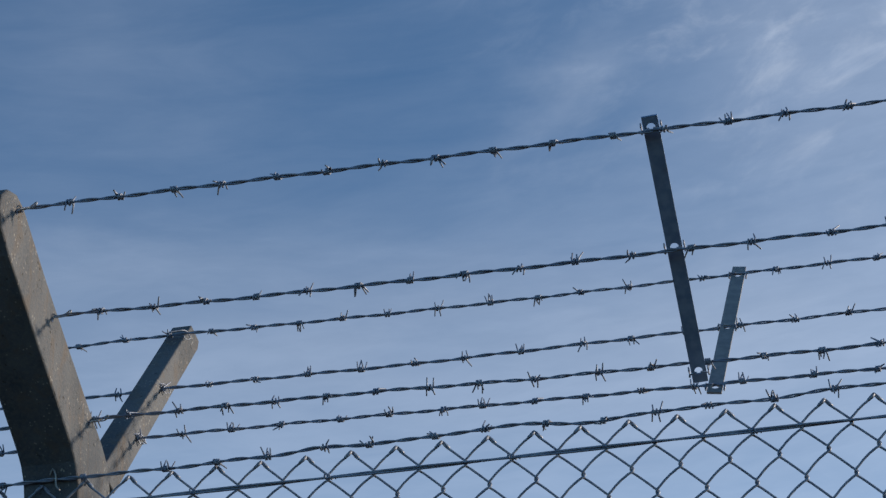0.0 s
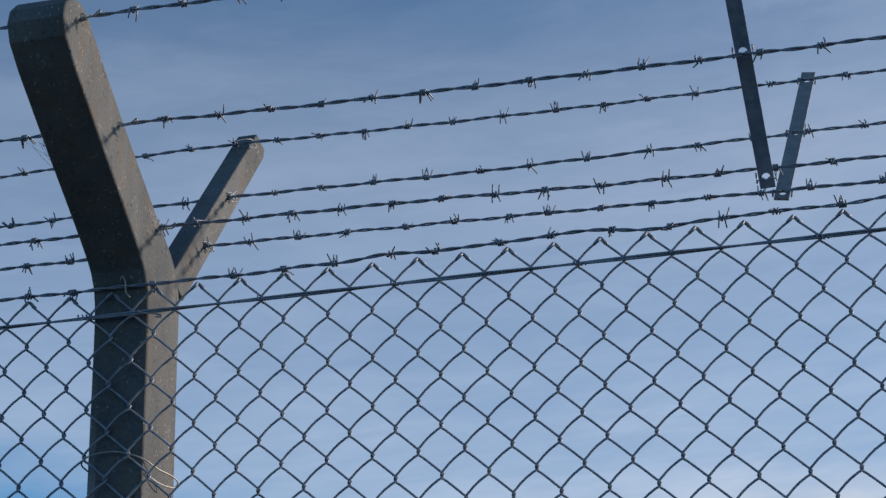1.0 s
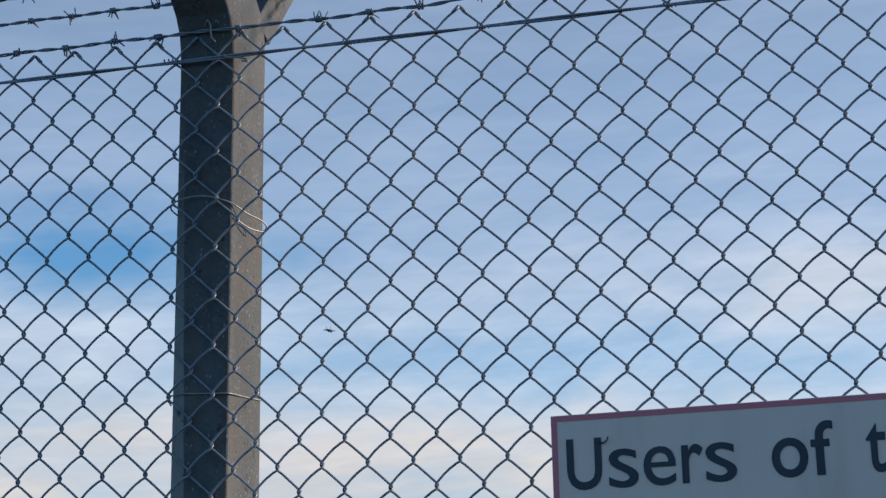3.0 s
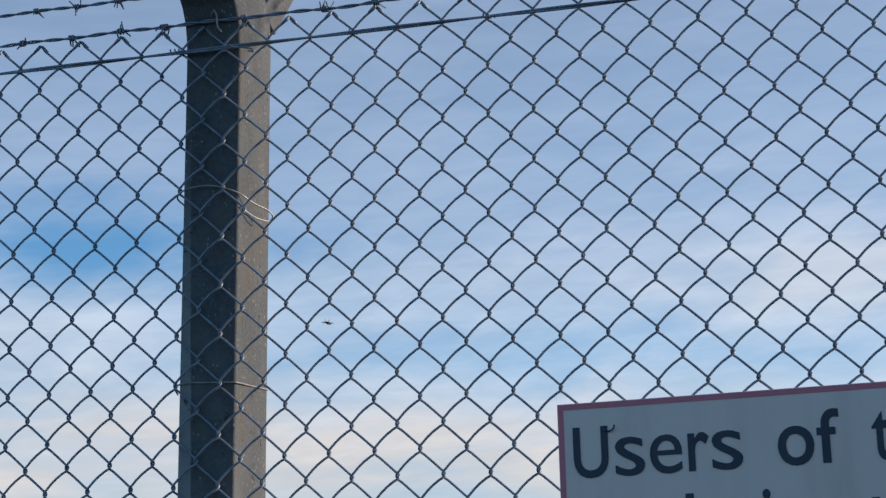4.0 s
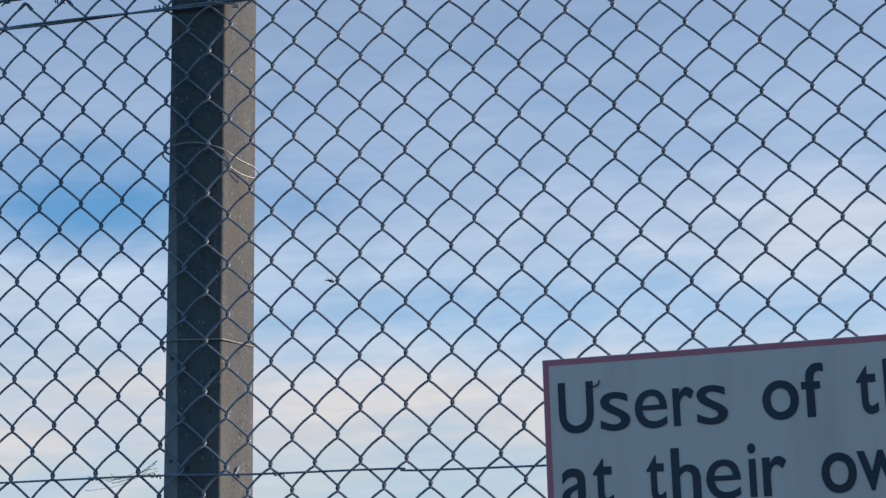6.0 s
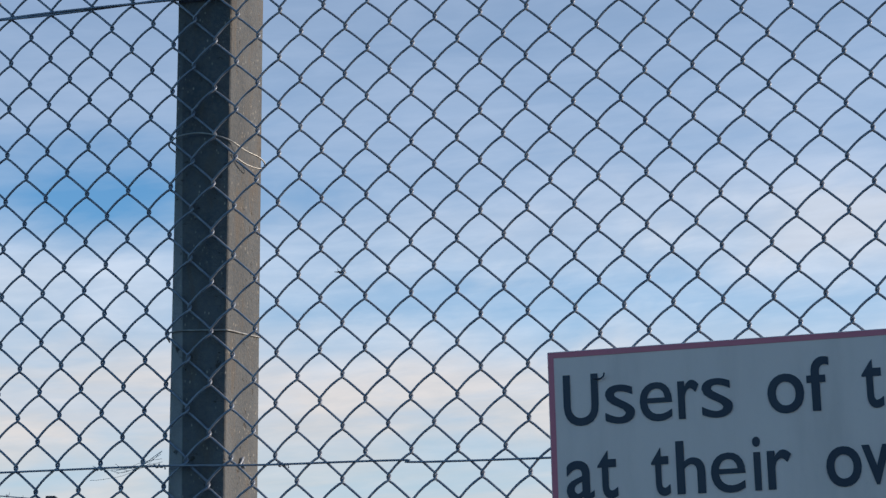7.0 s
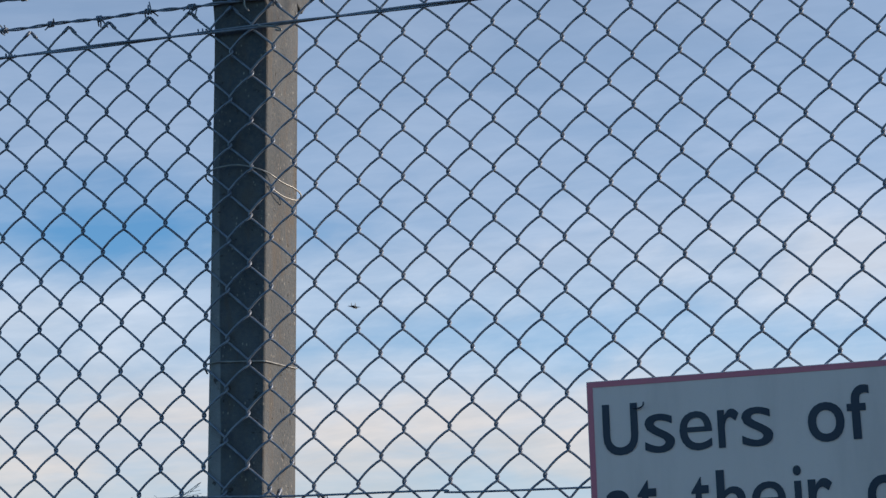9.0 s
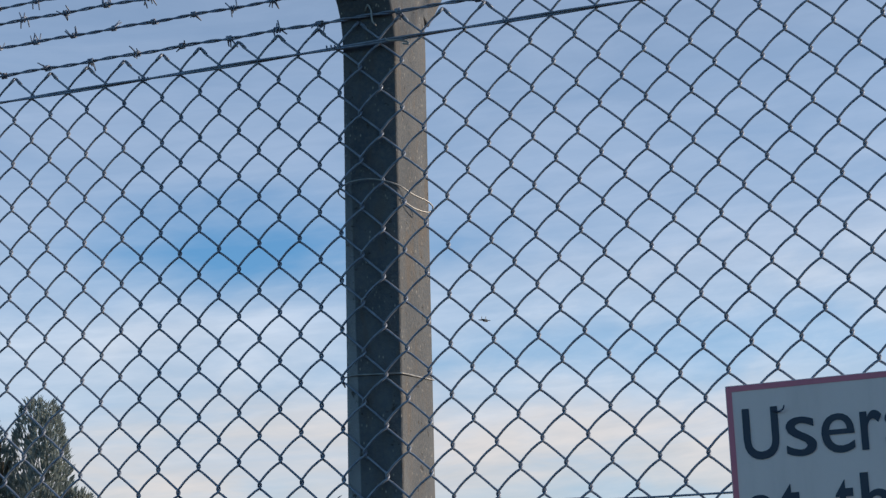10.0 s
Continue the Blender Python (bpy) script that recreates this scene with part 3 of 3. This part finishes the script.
panel = part("panel", rise(box("panel", (SX0, SY, SZ0), (SX1, SY + 0.007, SZ1), PANEL, 0.0008)), sign, "dull white panel")
B, E = 0.0078, 0.0012      # border width, and the white rim left outside it
for lo, hi in (((SX0 + E, SZ1 - E - B), (SX1 - E, SZ1 - E)), ((SX0 + E, SZ0 + E), (SX1 - E, SZ0 + E + B)),
               ((SX0 + E, SZ0 + E + B), (SX0 + E + B, SZ1 - E - B)), ((SX1 - E - B, SZ0 + E + B), (SX1 - E, SZ1 - E - B))):
    part("border_strip", rise(box("border_strip", (lo[0], SY - 0.0008, lo[1]), (hi[0], SY + 0.001, hi[1]), BORDER, 0.0)), panel, "faded red border")


def glyph(char):
    """Outline points and faces of one letter of the built-in font."""
    cu = bpy.data.curves.new("lettering", "FONT")
    cu.body, cu.size, cu.offset, cu.resolution_u = char, 1.0, 0.0 if char in "se" else 0.009, 5
    tmp = bpy.data.objects.new("lettering", cu)
    scene.collection.objects.link(tmp)
    bpy.context.view_layer.update()
    me = bpy.data.meshes.new_from_object(tmp.evaluated_get(bpy.context.evaluated_depsgraph_get()))
    bpy.data.objects.remove(tmp)
    flat = np.array([(v.co.x, v.co.y) for v in me.vertices])
    polys = [tuple(p.vertices) for p in me.polygons]
    bpy.data.meshes.remove(me)
    return flat, polys


TALL = {"U": 0.0720, "f": 0.0745, "h": 0.0735, "i": 0.0735, "t": 0.0660}      # the rest stand to the x-height


def word(text, spans, base):
    """A word cut from vinyl, each letter between its own two edges."""
    layers = []
    for char, (x0, x1) in zip(text, spans):
        flat, polys = glyph(char)
        lo, hi = flat.min(axis=0), flat.max(axis=0)
        foot = 0.0012 if char in "Useoat" else 0.0
        top = TALL[char] if char in TALL else 0.0540
        for k, dx in enumerate((0.0, -BOLD, BOLD)):     # three thin layers make the broad strokes
            layers.append(([(x0 + BOLD + (x - lo[0]) / (hi[0] - lo[0]) * (x1 - x0 - 2 * BOLD) + dx, SY - 0.0009 - 0.00012 * k,
                             base - foot + (y - lo[1]) / (hi[1] - lo[1]) * (top + foot)) for x, y in flat], polys))
    part("lettering", rise(mesh_data("lettering", *join(*layers), INK)), panel, "navy-black lettering")


BOLD = 0.0004
word("Users", ((0.441, 0.4915), (0.5005, 0.543), (0.550, 0.596), (0.604, 0.634), (0.637, 0.680)), 1.8245)
word("of", ((0.728, 0.778), (0.782, 0.813)), 1.8245)
word("th", ((0.856, 0.884), (0.893, 0.934)), 1.8245)
word("at", ((0.441, 0.481), (0.486, 0.5145)), 1.7205)
word("their", ((0.562, 0.588), (0.597, 0.637), (0.6445, 0.692), (0.703, 0.714), (0.722, 0.755)), 1.7205)
word("ow", ((0.801, 0.848), (0.849, 0.912)), 1.7205)
tick = mesh_data("wire_end", *loop([(0.486, -0.0135, 1.8905), (0.495, -0.017, 1.8885), (0.5015, -0.018, 1.892), (0.5025, -0.018, 1.897)], 0.0012), INK, True)
part("wire_end", local(sign, tick), sign, "bent end of a wire")

# ---- loose threads caught on the wires ----
rnd = random.Random(5)
threads = []
for k in range(7):
    a = (-0.176 - rnd.uniform(0, 0.006), -0.009, 1.797 + rnd.uniform(-0.004, 0.022))
    b = (-0.245 + rnd.uniform(-0.035, 0.03), -0.010 - rnd.uniform(0, 0.012), 1.786 + rnd.uniform(-0.014, 0.008))
    m = tuple((a[i] + b[i]) / 2 + (0, -0.005, rnd.uniform(-0.012, 0.004))[i] for i in range(3))
    threads.append(loop([a, m, b, (b[0] - 0.02, b[1], b[2] + rnd.uniform(-0.004, 0.012))], 0.00032, 0.006, 4))
strands = new("loose_threads", mesh_data("loose_threads", *join(*threads), THREAD))
tagged(strands, "pale frayed threads caught on the wire beside the post", "thread")
threads = []
for k in range(8):
    a = (-0.180, -0.10 + rnd.uniform(-0.02, 0.02), 2.755 + rnd.uniform(-0.02, 0.02))
    b = (-0.235 + rnd.uniform(-0.02, 0.02), -0.131 + rnd.uniform(-0.004, 0.004), 2.80 + rnd.uniform(-0.012, 0.003))
    m = tuple((a[i] + b[i]) / 2 + rnd.uniform(-0.008, 0.006) for i in range(3))
    threads.append(loop([a, m, b], 0.00030, 0.008, 4))
web = new("cobweb", mesh_data("cobweb", *join(*threads), THREAD))
tagged(web, "wispy pale cobweb between the concrete arm and a barbed wire", "cobweb")


# ---- distance ----
def towards(az, el, far, origin=(1.0, -2.64, 1.47)):
    """A place far metres off over the ground, in a compass direction from the path."""
    return Vector((origin[0] + far * math.sin(radians(az)), origin[1] + far * math.cos(radians(az)), origin[2] + far * math.tan(radians(el))))


def tree(label, place, height, radius, tops, seed, count):
    rnd = random.Random(seed)
    th = thing("tree", label, "tree", place)
    trunk = smooth_path([(0, 0, -0.3), (0.05, 0, height * 0.3), (-0.04, 0.03, height * 0.6), (0, 0, height * 0.88)], 0.4)
    pieces = [tube(trunk, np.linspace(height * 0.028, 0.02, len(trunk)), 9)]
    for k in range(22):
        s = rnd.uniform(0.2, 0.8)
        a = rnd.uniform(0, 6.28)
        ln = radius * (1.05 - s) * rnd.uniform(0.6, 1.0)
        b = Vector((0, 0, height * s))
        pieces.append(tube(smooth_path([tuple(b), tuple(b + Vector((math.cos(a) * ln * 0.6, math.sin(a) * ln * 0.6, ln * 0.35))), tuple(b + Vector((math.cos(a) * ln, math.sin(a) * ln, ln * 0.8)))], 0.3), 0.04, 5))
    part("trunk", mesh_data("trunk", *join(*pieces), BARK, True), th)
    verts, faces = [], []
    for k in range(count):
        ox, oy, top, wide = tops[rnd.randrange(len(tops))]
        s = 1 - rnd.random() ** 0.75
        z = height * (0.1 + (top - 0.1) * s)
        r = radius * wide * (1 - s) ** 0.5 * math.sqrt(rnd.uniform(0.35, 1.0)) + 0.06
        a = rnd.uniform(0, 6.28)
        lump = 1 + 0.28 * noise.noise(Vector((math.cos(a) * 2, math.sin(a) * 2, z * 0.9 + seed)))
        c = Vector((ox * radius + r * lump * math.cos(a), oy * radius + r * lump * math.sin(a), z))
        d = Vector((math.cos(a) * 0.5 + rnd.uniform(-0.4, 0.4), math.sin(a) * 0.5 + rnd.uniform(-0.4, 0.4), rnd.uniform(0.5, 1.3))).normalized()
        ln, w2 = rnd.uniform(0.07, 0.19), rnd.uniform(0.014, 0.034)
        n1 = d.cross(Vector((rnd.gauss(0, 1), rnd.gauss(0, 1), rnd.gauss(0, 1)))).normalized()
        n2 = d.cross(n1)
        base = len(verts)
        verts += [c - d * ln * 0.3, c + n1 * w2 + d * ln * 0.2, c + n2 * w2 * 0.5 + d * ln, c - n1 * w2 + d * ln * 0.25]
        faces.append((base, base + 1, base + 2))
        faces.append((base, base + 2, base + 3))
    part("crown", mesh_data("crown", verts, faces, LEAF), th, "dense sprays with gaps, grey-green paled to stand for haze")
    return th


def stand(az, far):
    p = towards(az, 0, far)
    return (p.x, p.y, 0)


tree("tall evergreen tree with several upright tops, colour paled for haze", stand(-34.0, 40), 8.6, 2.3,
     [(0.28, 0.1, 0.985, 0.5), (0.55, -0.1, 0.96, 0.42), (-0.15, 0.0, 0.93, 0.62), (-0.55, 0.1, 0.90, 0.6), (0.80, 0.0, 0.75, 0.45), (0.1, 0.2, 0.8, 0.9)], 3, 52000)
tree("lower evergreen tree standing farther off, colour paled for haze", stand(-31.5, 52), 8.15, 1.7, [(0.0, 0.0, 0.98, 0.8), (-0.4, 0.1, 0.9, 0.7), (0.5, 0.0, 0.88, 0.6)], 8, 22000)

# a post of the return fence, its arm tip just above the view's lower edge
far_p = towards(-27.75, 5.5, 11.0)
far_post = thing("fence_post", "small far concrete fence post with a cranked arm", "fence post", (far_p.x, far_p.y, 0))
zt = far_p.z
bend = [(0.0, -0.3), (0.0, zt - 0.36), (-0.30, zt - 0.06), (-0.28, zt), (-0.23, zt), (0.12, zt - 0.33), (0.12, -0.3)]
fp = part("post_body", profile_solid("post_body", [(y + 0.25, z) for y, z in bend], -0.05, 0.05, CONCRETE, 0.004), far_post)
fp.rotation_euler = (0, 0, radians(-70))
a, b = Vector((0, 0, zt - 0.02)), towards(-31.5, 5.85, 11.6) - Vector((far_p.x, far_p.y, 0))
me = mesh_data("strand", *tube([tuple(a), tuple((a + b) / 2 - Vector((0, 0, 0.02))), tuple(b)], 0.0035, 5), BARB_WIRE)
far_wire = thing("barbed_wire", "thin far barbed wire running from the small post", "barbed wire", (far_p.x, far_p.y, 0), "barbed wires over the fence")
part("strand", me, far_wire)
for k in range(1, 9):
    part("barb", BARBS[k], far_wire, at=Matrix.Translation(a.lerp(b, k / 9) - Vector((0, 0, 0.01))) @ Matrix.Diagonal((1.2, 1.2, 1.2, 1)))


# ---- aircraft far away ----
def jet(place, heading, bank, pitch):
    th = thing("jet_aircraft", "small grey twin-tailed jet aircraft flying far off", "aircraft", place)
    th.rotation_euler = Euler((radians(pitch), radians(bank), radians(heading)))

    def plate(name, pts, thick):
        bm = bmesh.new()
        lo = [bm.verts.new(Vector(p) - Vector(thick)) for p in pts]
        hi = [bm.verts.new(Vector(p) + Vector(thick)) for p in pts]
        bm.faces.new(lo)
        bm.faces.new(hi[::-1])
        for k in range(len(pts)):
            j = (k + 1) % len(pts)
            bm.faces.new((lo[k], hi[k], hi[j], lo[j]))
        part(name, bevelled(name, bm, JET_GREY, 0.03, 1), th)

    body = [((0, 9.6, -0.3), 0.05), ((0, 8, -0.2), 0.45), ((0, 5.5, 0.1), 0.85), ((0, 2, 0.1), 1.15), ((0, -3, 0), 1.2), ((0, -7, 0), 0.9)]
    part("fuselage", mesh_data("fuselage", *tube([p for p, r in body], [r for p, r in body], 14), JET_GREY, True), th)
    cab = [((0, 6.6, 0.75), 0.05), ((0, 5.6, 0.95), 0.45), ((0, 4.2, 1.0), 0.45), ((0, 2.6, 0.9), 0.1)]
    part("canopy", mesh_data("canopy", *tube([p for p, r in cab], [r for p, r in cab], 10), INK, True), th)
    for s in (-1, 1):
        eng = [((s * 1.35, 4.0, -0.25), 0.75), ((s * 1.35, 0, -0.2), 0.9), ((s * 1.2, -6, 0), 0.9), ((s * 1.2, -9, 0), 0.6)]
        part("engine", mesh_data("engine", *tube([p for p, r in eng], [r for p, r in eng], 12), JET_GREY, True), th)
        plate("wing", [(s * 1.6, 3.2, 0.1), (s * 6.5, -2.6, 0.0), (s * 6.5, -3.9, 0.0), (s * 1.6, -4.2, 0.1)], (0, 0, 0.12))
        plate("tailplane", [(s * 2.0, -5.8, 0), (s * 4.6, -8.3, 0), (s * 4.6, -9.3, 0), (s * 2.0, -8.6, 0)], (0, 0, 0.09))
        plate("tail_fin", [(s * 1.9, -4.6, 0.5), (s * 2.2, -7.0, 3.6), (s * 2.2, -8.3, 3.6), (s * 1.9, -8.4, 0.5)], (0.09, 0, 0))
    return th


jet(towards(-19.42, 12.2, 1900.0), 8, 6, 4)
